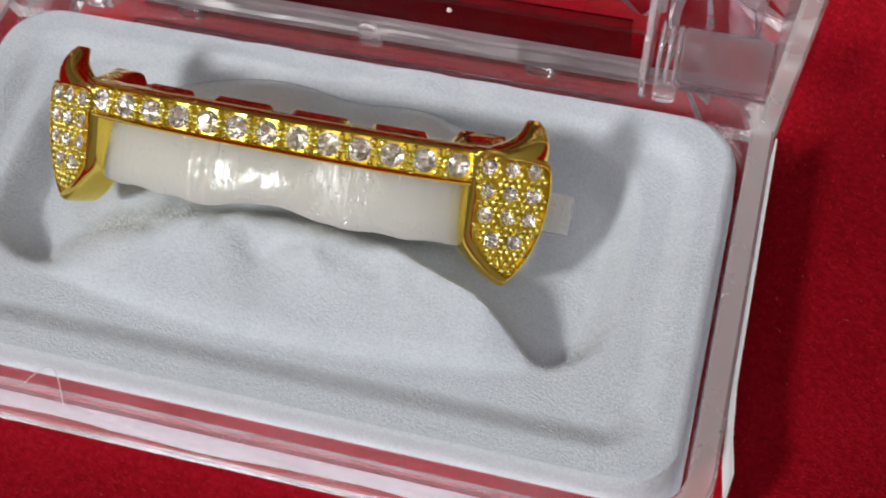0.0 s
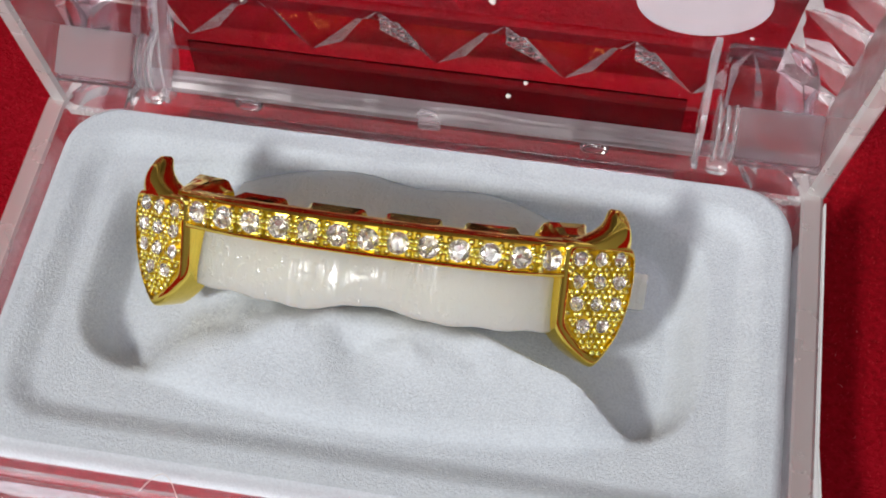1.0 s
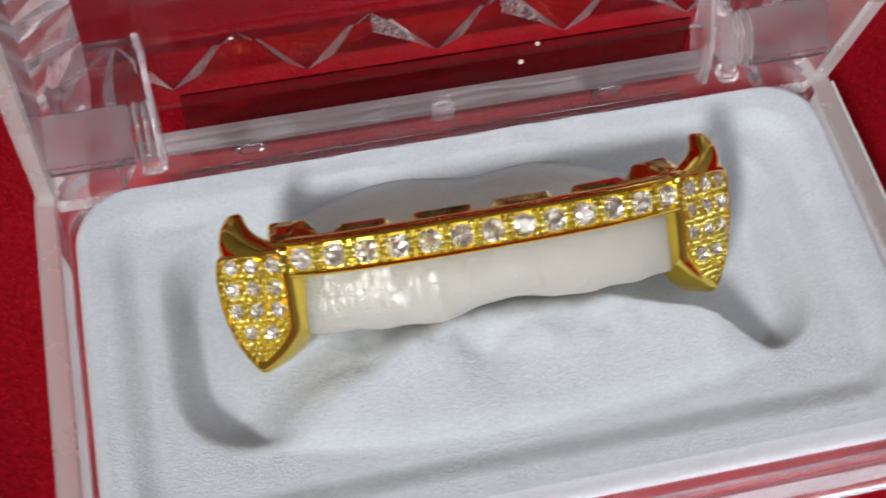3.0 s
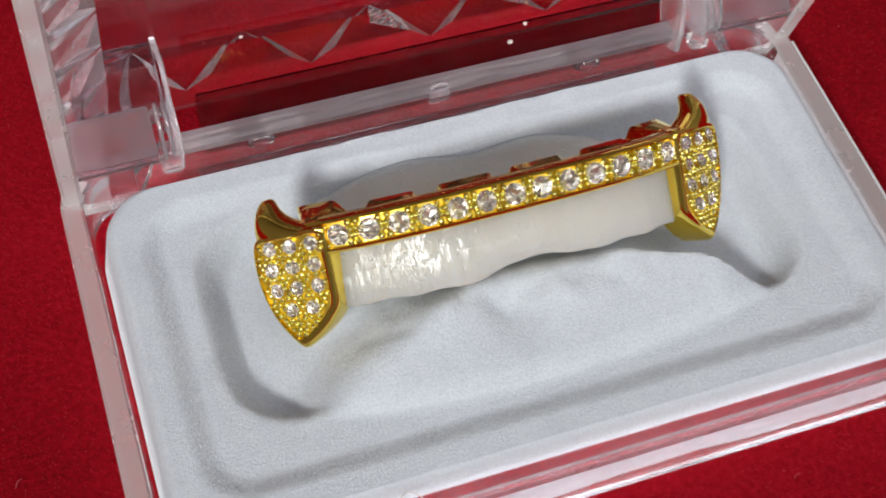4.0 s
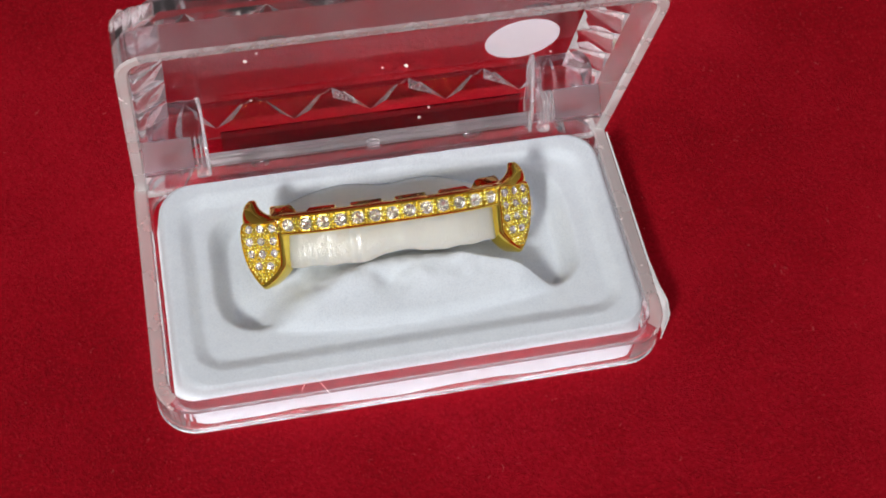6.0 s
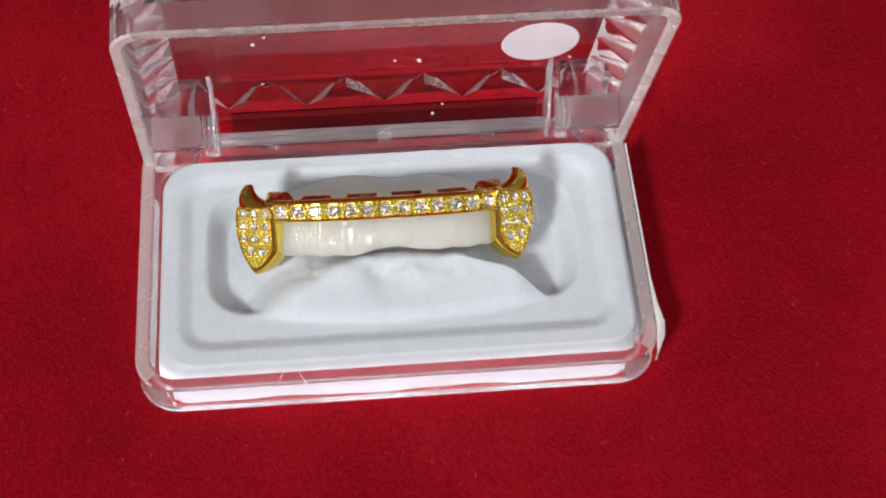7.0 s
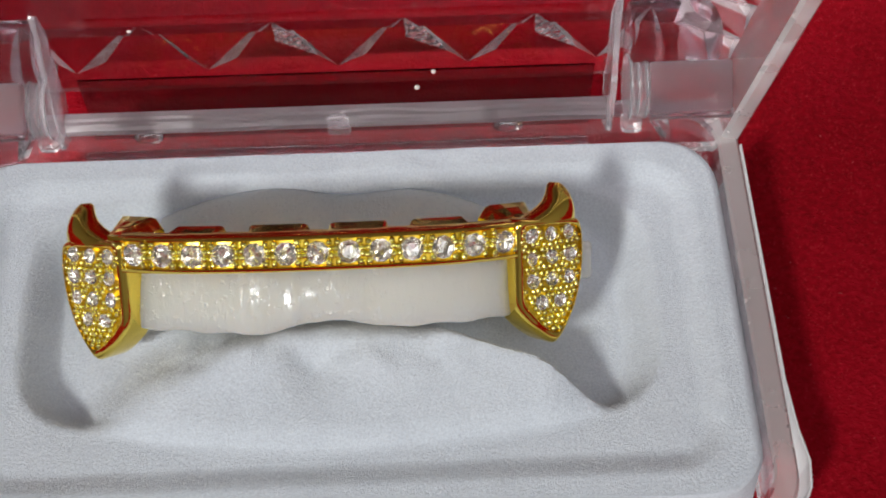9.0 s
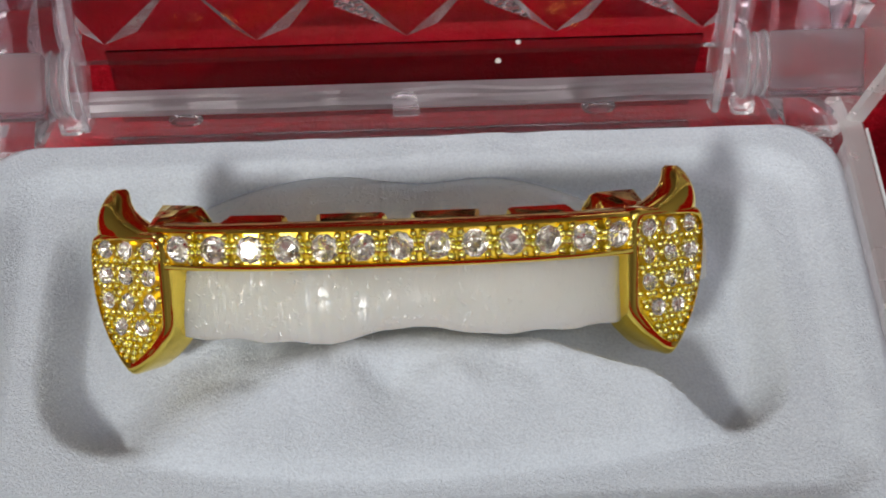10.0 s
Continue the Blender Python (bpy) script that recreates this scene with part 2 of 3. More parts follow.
# ---- the velvet, and an unseen room added to close the place ----
def velvet():
    """The cloth: a wide sheet with a finely napped middle."""
    rng = np.random.default_rng(4)
    near_x, near_y = np.arange(-78, 92.1, 0.6), np.arange(-62, 76.1, 0.6)
    xs = np.concatenate([[-700, -230, -160, -110], near_x, [120, 160, 230, 700]])
    ys = np.concatenate([[-700, -230, -160, -100], near_y, [110, 160, 230, 420, 470, 520, 570, 620, 660, 700]])
    gx, gy = np.meshgrid(xs, ys)
    swell = 0.25 * np.sin(gx / 17 + 1.3 * np.sin(gy / 23)) * np.cos(gy / 19) + 0.2 * np.sin((gx + gy) / 9.5)
    away = np.clip((np.maximum(np.abs(gx + 0.3) - 34, np.abs(gy - 1) - 20)) / 12, 0, 1)
    gz = 500 * np.clip((gy - 420) / 280, 0, 1) ** 2 - 0.12 + (swell + 0.1) * away + rng.normal(0, 0.06, gx.shape) * (0.3 + 0.7 * away)
    n = len(xs)
    verts = np.stack([gx, gy, gz], -1).reshape(-1, 3) * MM
    a = (np.arange(len(ys) - 1)[:, None] * n + np.arange(n - 1)).ravel()
    faces = np.stack([a, a + 1, a + n + 1, a + n], -1)
    me = bpy.data.meshes.new("ground")
    me.from_pydata(verts.tolist(), [], faces.tolist())
    me.shade_smooth()
    me.materials.append(VELVET)
    ob = new("ground", me)
    tagged(ob, "deep red velvet cloth spread under the box and raised behind it", "velvet cloth", kind="structure")
    outside = lambda x, y: (np.abs(x + 0.3) > 33.6) | (y < -18.6) | (y > 24)
    wave = lambda x, y: 0.25 * math.sin(x / 17 + 1.3 * math.sin(y / 23)) * math.cos(y / 19) + 0.2 * math.sin((x + y) / 9.5)
    rise = lambda x, y: -0.16 + (wave(x, y) + 0.1) * min(1, max(0, (max(abs(x + 0.3) - 34, abs(y - 1) - 20)) / 12))
    pile = spikes("velvet_nap", 70000, (-74, 90, -60, 74), rise, 0.2, 0.5, 0.035, 1.0, VELVET_FIBRE, 12, outside)
    pile.parent = ob
    tagged(pile, "short red velvet pile", kind="stuff")
    bm = bmesh.new()
    block(bm, -1500, 1500, -2400, 1500, -40, -1.2, 4)
    tagged(new("floor", mesh_of("floor", bm, TABLE)), "plain grey display table top", "table top", kind="structure")


velvet()


def room():
    # walls and ceiling are out of view, added for reflections and bounced light
    for name, x0, x1, y0, y1 in (("wall_north", -1560, 1560, 1500, 1560), ("wall_south", -1560, 1560, -2460, -2400), ("wall_east", 1500, 1560, -2400, 1500), ("wall_west", -1560, -1500, -2400, 1500)):
        bm = bmesh.new()
        block(bm, x0, x1, y0, y1, -20, 1600, 5)
        tagged(new(name, mesh_of(name, bm, WALL)), "unseen plain matt wall added for reflections and bounced light", "wall", kind="structure")
    bm = bmesh.new()
    block(bm, -1560, 1560, -2460, 1560, 1604, 1660, 5)
    tagged(new("ceiling", mesh_of("ceiling", bm, WALL)), "unseen plain matt ceiling added for reflections and bounced light", "ceiling", kind="structure")


room()

# ---- the clear box ----
BASE_H = 6.0
BASE_HX, BASE_X, BASE_Y0, BASE_Y1 = 33.35, -0.35, -18.3, 20.4
box = holder("jewellery_box", "open clear acrylic jewellery box with a diamond-cut lid", "jewellery box")


def clear(ob):
    ob.visible_shadow = False
    return ob


def tray():
    cy, hy = (BASE_Y0 + BASE_Y1) / 2, (BASE_Y1 - BASE_Y0) / 2
    bm = bmesh.new()
    ring = lambda inset, z, r: [(x, y, z) for x, y in rounded(BASE_HX - inset, hy - inset, r, 10, BASE_X, cy, 8)]
    loops = [ring(0.25, 0, 4.9), ring(-0.15, 0.15, 5.2), ring(-0.2, 0.45, 5.2), ring(-0.05, 0.6, 5.1), ring(0, BASE_H - 0.3, 5.0), ring(0.25, BASE_H, 4.8),
             ring(1.6, BASE_H, 3.6), ring(1.8, BASE_H - 0.25, 3.4), ring(1.9, 0.2, 3.3), ring(1.6, 0, 3.5)]
    rings = loft(bm, loops, caps=False)
    for i in range(len(rings[0])):
        j = (i + 1) % len(rings[0])
        bm.faces.new((rings[-1][i], rings[-1][j], rings[0][j], rings[0][i]))
    for f in bm.faces:
        z = f.calc_center_median().z / MM
        side = abs(f.calc_center_median().x / MM - BASE_X) > BASE_HX - 2.2
        # side rims take the beige of a painted reflection
        if z > BASE_H - 0.2:
            f.material_index = 3 if side else 2
        elif 0.05 < z < 0.5:
            f.material_index = 1
    ob = clear(part("tray", bm, TRAY_CLEAR, box, "clear acrylic base tray", second=FROSTED))
    ob.data.materials.append(TRAY_RIM)
    ob.data.materials.append(MIRRORED_RIM)
    return ob


tray()

# The lid's own frame: x across, w up along the panel from the hinge, d from the panel's outer face towards the front.
LEAN = radians(-10.3)
LID_SKEW = 0.045
LID_AT = Vector((-0.2, 26.0, 5.0))
LID_UP, LID_OUT = Vector((0, math.sin(LEAN), math.cos(LEAN))), Vector((0, -math.cos(LEAN), math.sin(LEAN)))
LID_HX, LID_H, LID_D = 33.3, 38.7, 9.8


def lid_point(x, w, d):
    return LID_AT + Vector((x + LID_SKEW * w, 0, 0)) + LID_UP * w + LID_OUT * d


LID_BEVEL, LID_LIFT = 3.0, 5.5
BOTTOM_CUTS = [-29.3, -21.5, -10.75, -0.1, 10.6, 21.2, 29.3]
TOP_CUTS = [29.3, 19.5, 9.8, 0.0, -9.8, -19.5, -29.3]
SIDE_CUTS = [4.0 + 30.7 * k / 6 for k in range(7)]


def lid_outline(inset):
    """Points (x, w, name) round the lid, counter-clockwise from the lower left; cut points are named b, the points beside them p."""
    pts = []

    def run(cuts, make):
        for a, b in zip(cuts, cuts[1:]):
            k = 1.0 / abs(b - a)
            pts.extend([(*make(a), "b"), (*make(a + (b - a) * k * 2.3), "p"), (*make(b - (b - a) * k * 1.6), "p")])
        pts.append((*make(cuts[-1]), "b"))

    def arc(sx, sw, radius, a0):
        r = max(radius - inset, 0.7)
        cx, cw = sx * (LID_HX - inset - r), LID_H / 2 + sw * (LID_H / 2 - inset - r)
        pts.extend((cx + r * math.cos(radians(a0 + 90 * k / 5)), cw + r * math.sin(radians(a0 + 90 * k / 5)), "c") for k in range(6))

    lift = lambda x: LID_LIFT * (1 - smoothstep(23, 27, abs(x)))
    edge = lambda x: max(-LID_HX + inset + 1.6, min(LID_HX - inset - 1.6, x))
    thin = lambda x: 1 - (0.65 if inset < 2 else 0.27) * (1 - smoothstep(23, 27, abs(x)))
    run(BOTTOM_CUTS, lambda x: (edge(x), inset * thin(x) + lift(x)))
    arc(1, -1, 1.6, -90)
    run(SIDE_CUTS, lambda w: (LID_HX - inset, max(inset + 2, min(LID_H - inset - 3.4, w))))
    arc(1, 1, 4.0, 0)
    run(TOP_CUTS, lambda x: (edge(x), LID_H - inset))
    arc(-1, 1, 4.0, 90)
    run(SIDE_CUTS[::-1], lambda w: (-LID_HX + inset, max(inset + 2, min(LID_H - inset - 3.4, w))))
    arc(-1, -1, 1.6, 180)
    return pts


def lid():
    bm = bmesh.new()
    rng = random.Random(5)

    def loop(inset, d):
        pts = []
        for x, w, kind in lid_outline(inset):
            low = abs(x) < 24 and w < LID_H / 2
            at_d = d if d != LID_BEVEL or kind != "p" else d - 1.1
            pts.append(tuple(lid_point(x, w, min(at_d, 4.8) if low else at_d)))
        return pts

    rings = loft(bm, [loop(0, LID_BEVEL), loop(0, LID_D - 0.3), loop(0.3, LID_D), loop(1.3, LID_D), loop(1.6, LID_D - 0.3), loop(1.8, 5.2), loop(5.6, 2.1)], caps=False)
    for f in bm.faces:
        c = f.calc_center_median() / MM
        d = (c - LID_AT).dot(LID_OUT)
        w = (c - LID_AT).dot(LID_UP)
        if d > LID_D - 0.45:
            f.material_index = 8 if abs(c.x - LID_AT.x - LID_SKEW * w) > LID_HX - 3 else 3
        elif w > LID_H - 2.2 and d > 2.8:
            f.material_index = 9
        # side walls whitened in colour for their inner reflections
        elif abs(c.x - LID_AT.x - 0.8) > 30.6 and d > 2.1:
            f.material_index = 2
    bm.faces.new(rings[-1])
    # the diamond-cut border of the outer face
    outer = rings[0]
    n = len(outer)
    sides = {"bottom": range(0, 19), "right": range(25, 44), "top": range(50, 69), "left": range(75, 94)}
    order = ["bottom", "right", "top", "left"]
    panel = []

    def bulge(corners, amount, mats):
        """A cut triangle with a point raised off its middle."""
        mid = sum((v.co for v in corners), Vector()) / 3
        mid = mid.lerp(corners[rng.randrange(3)].co, rng.uniform(0.05, 0.4)) - LID_OUT * MM * amount
        apex = bm.verts.new(mid)
        for k in range(3):
            bm.faces.new((corners[k], corners[(k + 1) % 3], apex)).material_index = mats[k % len(mats)]

    corner_at = {"bottom": (28.0, 7.6), "right": (28.0, LID_H - 5.6), "top": (-28.0, LID_H - 5.6), "left": (-28.0, 7.6)}
    for side in order:
        ids = list(sides[side])
        tops = []
        for k in range(6):
            a, p, q, b = (outer[ids[3 * k + j]] for j in range(4))
            mid = (lid_outline(0)[ids[3 * k]], lid_outline(0)[ids[3 * k + 3]])
            x, w = (mid[0][0] + mid[1][0]) / 2, (mid[0][1] + mid[1][1]) / 2
            x, w = {"bottom": (x, 9.2), "right": (27.6, w), "top": (x, LID_H - 6.2), "left": (-27.9, w)}[side]
            tops.append((a, p, q, b, bm.verts.new(lid_point(x, w, 0.0) * MM)))
        for k, (a, p, q, b, t) in enumerate(tops):
            crystal = side in ("left", "right")
            # the lower slivers are whitened to read as glints
            bm.faces.new((a, p, t)).material_index = 4 if side == "bottom" else 2
            bm.faces.new((q, b, t)).material_index = 2
            # facet colours alternate in whiteness to imitate crystal glints
            if crystal:
                bulge((p, q, t), rng.uniform(0.8, 2.4), (8, 2, 3))
            elif side == "bottom" and k in (2, 3, 4):
                m = bm.verts.new(t.co.lerp((p.co + q.co) / 2, 0.6) + LID_OUT * MM * 0.12)
                bm.faces.new((t, p, m)).material_index = 6
                bm.faces.new((m, p, q)).material_index = 6
                bm.faces.new((t, m, q)).material_index = 7
            else:
                bm.faces.new((p, q, t)).material_index = 6
            if k < 5:
                nxt = tops[k + 1][4]
                if crystal:
                    bulge((t, b, nxt), rng.uniform(-1.6, -0.4), (3, 5, 8))
                else:
                    bm.faces.new((t, b, nxt)).material_index = 6
        panel += [c[4] for c in tops]
        # the corner after this side
        knot = bm.verts.new(lid_point(*corner_at[side], 0.0) * MM)
        panel.append(knot)
        start = ids[-1]
        end = sides[order[(order.index(side) + 1) % 4]][0]
        bm.faces.new((tops[-1][4], outer[start], knot))
        walkers = [outer[(start + j) % n] for j in range(((end - start) % n) + 1)]
        for u, v in zip(walkers, walkers[1:]):
            bm.faces.new((u, v, knot)).material_index = 2
        sides[side + "_knot"] = (knot, walkers[-1])
        corner_at[side + "_first"] = tops[0][4]
    for side, nxt in zip(order, order[1:] + order[:1]):
        knot, last = sides[side + "_knot"]
        bm.faces.new((knot, last, corner_at[nxt + "_first"]))
    bm.faces.new(panel)
    ob = clear(part("lid", bm, LID_CLEAR, box, "clear acrylic lid with diamond-cut border", second=FROSTED))
    for m in (SCUFFED_PALE, GLINT_RIM, GLINT_CUT, ACRYLIC, CUT_CLEAR, glitter_material(), SIDE_RIM, TOP_HAZE):
        ob.data.materials.append(m)
    return ob


LID = lid()


def cylinder(bm, a, b, radius, sides=24, bevel=0.2):
    a, b = Vector(a), Vector(b)
    turn = (b - a).to_track_quat("Z", "Y")
    length = (b - a).length
    loops = []
    for z, r in ((0, radius - bevel), (bevel, radius), (length - bevel, radius), (length, radius - bevel)):
        loops.append([tuple(a + turn @ Vector((r * math.cos(2 * math.pi * i / sides), r * math.sin(2 * math.pi * i / sides), z))) for i in range(sides)])
    loft(bm, loops)


def hinges():
    for s in (-1, 1):
        bm = bmesh.new()
        loft(bm, [[(s * x, 21.6 + r * math.cos(math.pi * i / 16), 13.6 + r * math.sin(math.pi * i / 16)) for i in range(32)] for x, r in ((23.4, 2.75), (23.6, 3.0), (30.4, 3.0), (30.6, 2.75))][::s])
        clear(part("hinge_knuckle", bm, KNUCKLE, box, "clear round hinge knuckle", True))
        bm = bmesh.new()
        cheek = [(17.3, 5.6), (18.6, 5.0), (20.6, 5.4), (21.8, 8.0), (22.4, 11.6), (22.6, 15.0), (22.6, 17.0), (21.8, 17.4), (20.4, 15.6), (19.2, 13.2), (17.8, 10.4), (17.2, 8.0)]
        def side(x, grow):
            return [(s * (x + 0.14 * math.sin(2.3 * z) + 0.08 * math.sin(5 * y)), 19.8 + (y - 19.8) * grow, 11 + (z - 11) * grow) for y, z in cheek]
        shift = 0.7 if s < 0 else -0.2
        loft(bm, [side(22.3 + shift, 0.98), side(22.36 + shift, 1.0), side(22.74 + shift, 1.0), side(22.8 + shift, 0.98)][::s])
        clear(part("hinge_cheek", bm, CHEEK, box, "clear wavy hinge cheek plate", True))
        bm = bmesh.new()
        def slant(x, k):
            return [(s * x, 17.2 + (y - 17.2) * k, 11.6 + (z - 11.6) * k) for y, z in ((15.5, 10.6), (15.9, 9.8), (18.8, 11.2), (19.2, 12.4), (18.6, 13.1))]
        loft(bm, [slant(25.0, 0.92), slant(25.2, 1.0), slant(31.4, 1.0), slant(31.6, 0.92)][::s])
        part("hinge_block", bm, MILKY, box, "cloudy clear hinge block")
        for x, r in ((23.3, 2.7), (23.95, 2.45), (24.6, 2.6)):
            bm = bmesh.new()
            cylinder(bm, (s * x, 18.2, 10.4), (s * x + 0.32, 18.2, 10.4), r, 28, 0.1)
            clear(part("hinge_disc", bm, SCUFFED_PALE, box, "thin scuffed clear disc of the hinge"))
        bm = bmesh.new()
        block(bm, min(s * 23.2, s * 24.9), max(s * 23.2, s * 24.9), 16.4, 18.0, 6.1, 7.6, 0.4)
        clear(part("hinge_foot", bm, CLOUDY, box, "cloudy clear foot under the hinge"))
        bm = bmesh.new()
        block(bm, min(s * 25.0, s * 32.6), max(s * 25.0, s * 32.6), 15.6, 17.4, 9.2, 9.65, 0.15)
        clear(part("hinge_shelf", bm, HAZY, box, "clear shelf under the hinge block"))
    bm = bmesh.new()
    block(bm, -21.0, 20.85, 19.75, 19.98, 4.3, 11.5, 0.06)
    part("back_plate", bm, SMOKY, box, "clear upright plate between the hinges")
    bm = bmesh.new()
    rows = []
    for i in range(97):
        x = -22.9 + 45.1 * i / 96
        up, low = 0.16 * noise.noise(Vector((x / 5.3, 1, 0))), 0.12 * noise.noise(Vector((x / 6.1, 7, 0)))
        mid = 0.22 * noise.noise(Vector((x / 7.0, 3, 5)))
        rows.append([(x, y, z) for y, z in ((18.3, 6.0 + 0.4 * low), (18.2, 6.25 + 0.4 * low), (18.2, 6.75 + low + mid), (18.45, 6.95 + low), (18.6 + up, 7.15), (18.9 + up + mid, 7.2), (19.05 + up + mid, 7.4), (19.6, 7.4), (19.6, 6.0))])
    loft(bm, rows)
    part("hinge_bar", bm, DULL_LIP, box, "cloudy clear bar with frosted lips between the hinges")
    bm = bmesh.new()
    block(bm, -21.9, 20.9, 17.7, 18.48, 2.8, 3.5, 0.15)
    clear(part("plate_ledge", bm, HAZY, box, "narrow cloudy ledge under the plate"))
    for x in (-15.2, 16.4):
        bm = bmesh.new()
        loft(bm, [[tuple(lid_point(x + a * 1.7 * k, LID_H - 1.9 + b * k, d)) for a, b in ((-1, 0), (1, 0), (0.85, -0.5), (-0.85, -0.5))] for d, k in ((8.3, 0.7), (8.5, 1), (9.2, 1), (9.4, 0.7))])
        clear(part("lid_catch", bm, ACRYLIC, box, "small clear catch on the lid"))
    bm = bmesh.new()
    cylinder(bm, (-0.35, 18.5, 7.3), (-0.35, 17.85, 7.2), 0.95)
    block(bm, -1.2, 0.75, 17.9, 18.2, 5.5, 6.6, 0.14)
    clear(part("mould_nub", bm, CLOUDY, box, "small cloudy moulding plug"))
    for x in (-16.2, 13.9):
        bm = bmesh.new()
        loft(bm, [[(x + 1.25 * k * math.cos(a) * abs(math.cos(a)) ** -0.35, y, 5.55 + 0.62 * k * math.sin(a)) for a in [0.13 + 2 * math.pi * j / 20 for j in range(20)]] for k, y in ((1, 18.5), (1, 18.15), (0.86, 18.0), (0.72, 18.12), (0.66, 18.3))])
        clear(part("snap_catch", bm, ACRYLIC, box, "small clear snap catch"))


hinges()


def sticker():
    bm = bmesh.new()
    loops = []
    for rx, ry, d in ((5.05, 4.85, -0.05), (5.15, 4.95, -0.09), (5.05, 4.85, -0.13)):
        loops.append([tuple(lid_point(20.25 + rx * math.cos(2 * math.pi * i / 48), 16.0 + ry * math.sin(2 * math.pi * i / 48), d)) for i in range(48)])
    loft(bm, loops)
    part("round_sticker", bm, PAPER, box, "blank white oval sticker")


sticker()


def side_label():
    """A paper strip on the right side, its front end lifted off round the corner."""
    bm = bmesh.new()
    path = [(33.14, 15.5), (33.16, 8), (33.18, 0), (33.2, -6), (33.5, -10), (33.95, -12.6), (33.7, -14.6), (33.2, -15.6)]
    loops = []
    for x, y in path:
        loops.append([(x, y, 0.3), (x + 0.14, y, 0.3), (x + 0.14, y, 5.6), (x, y, 5.6)])
    loft(bm, loops)
    part("side_label", bm, PAPER, box, "white paper strip peeling off the side")


side_label()

# ---- the flocked insert ----
INS_HX, INS_HY, INS_Z = 30.4, 15.5, 6.7


def insert_height(x, y):
    """The vacuum-formed top: a flat rim, a shallow well, an arched hollow and the island in front of it."""
    inside = min(27.2 - abs(x), 12.3 - abs(y))
    corner = math.hypot(max(0, abs(x) - 24.2), max(0, abs(y) - 9.3))
    inside = min(inside, 3.0 - corner) if corner > 0 else inside
    z = INS_Z - 0.95 * smoothstep(-1.4, 0.9, inside)
    right = smoothstep(2, 13, x)
    side = smoothstep(-5, 10, x)
    power = 4.5
    u = (abs((x + 1.2) / (23.7 + 1.9 * side)) ** power + abs((y - 1.6) / (10.6 + 0.4 * side)) ** power) ** (1 / power)
    hollow = 1 - smoothstep(0.89, 1.01, u)
    wobble = noise.noise(Vector((x, y, 3)) / 3.5)
    small = noise.noise(Vector((x, y, 8)) / 1.6)
    reach = abs(x) / 15
    back = -1.0 - (4.2 - 0.6 * right) * reach ** 2.2 + 0.25 * wobble
    front = -10.3 + 1.7 * (x / 18.0) ** 2
    # the island: a gentle front, a rounded top and a steep back
    tip = 1 - smoothstep(14.5, 20.0, x) - smoothstep(11.5, 20.0, -x)
    fall = 4.6 - 2.5 * right + 3.6 * smoothstep(5, 13, -x)
    ground = 1 - smoothstep(back - 0.4 * fall, back + 0.6 * fall, y)
    lobe = smoothstep(7, 18, x) if x > 0 else smoothstep(14.5, 22, -x)
    z -= (1.3 + (1.9 - 0.1 * right) * lobe + 0.5 * wobble * (1 - lobe)) * hollow * (1 - ground)
    climb = 0.55 * smoothstep(front - 0.7, front + 1.5, y) + 2.75 * min(1.0, max(0.0, (y - front) / (back - front))) ** 0.85
    z += climb * tip * ground
    # lumps and a dent along the island's back
    rough = smoothstep(-7.5, -3.5, y) * (1 - smoothstep(10, 15, abs(x)))
    z += (0.2 * small + 0.3 * wobble) * rough
    for bx, by, h, rx, ry in ((-7.2, -3.8, 0.6, 2.6, 1.7), (2.6, -4.4, 0.6, 2.4, 1.6), (-2.0, -4.1, -1.2, 2.0, 2.4), (-12.2, -3.6, -0.5, 2.0, 1.2), (7.6, -2.4, 0.3, 2.0, 1.4)):
        z += h * math.exp(-((x - bx) / rx) ** 2 - ((y - by) / ry) ** 2)
    return z + 0.06 * noise.noise(Vector((x, y, 0)) / 2)


def insert():
    bm = bmesh.new()
    rim = rounded(INS_HX, INS_HY, 4.2, 14, 0, 0, 40)
    loops = []
    k = 110
    for i in range(k):
        s = 0.012 + (0.985 - 0.012) * (i / (k - 1)) ** 0.8
        loops.append([(x * s, y * s, insert_height(x * s, y * s)) for x, y in rim])
    loops.append([(x, y, INS_Z - 0.3) for x, y in rim])
    loops.append([(x * 1.01 - 0.05, y * 1.006, INS_Z - 1.0) for x, y in rim])
    loops.append([(x * 1.028 - 0.3, y * 1.052, 0.5 + 0.38 * math.sin(x / 3.6 - 0.6) * smoothstep(-25, -18, x) * (1 - smoothstep(12, 24, x)) + 0.08 * math.sin(x / 1.3) + 0.08 * math.sin(y / 3.0)) for x, y in rim])
    loops.append([(x * 0.98, y * 0.98, 0.35) for x, y in rim])
    loft(bm, loops)
    ob = new("flocked_insert", mesh_of("flocked_insert", bm, FLOCK, True))
    tagged(ob, "white flocked display insert with a curved hollow", "box insert")
    pile = spikes("flock_nap", 80000, (-29.9, 29.9, -15.1, 15.1), insert_height, 0.07, 0.28, 0.02, 1.0, FLOCK_FIBRE, 11)
    pile.parent = ob
    tagged(pile, "short white flock fibres", kind="stuff")


insert()

# ---- the gold tooth grill ----
# Its own frame: x along the bar, v towards the gum side, n out of the face.
GRILL_AT = Vector((-1.1, 0.3, 16.5))
GV, GN = Vector((0, 0.78, 0.626)), Vector((0, -0.626, 0.78))
grill = holder("tooth_grill", "gold fang tooth grill set with clear stones, resting on silicone", "tooth grill")


def arch(x):
    return 1.15 - 0.0044 * x * x - 0.000041 * x ** 4


def arch_slope(x):
    return -0.0088 * x - 0.000164 * x ** 3


def grill_point(x, v, n):
    return GRILL_AT + Vector((x, 0, 0)) + GV * v + GN * n


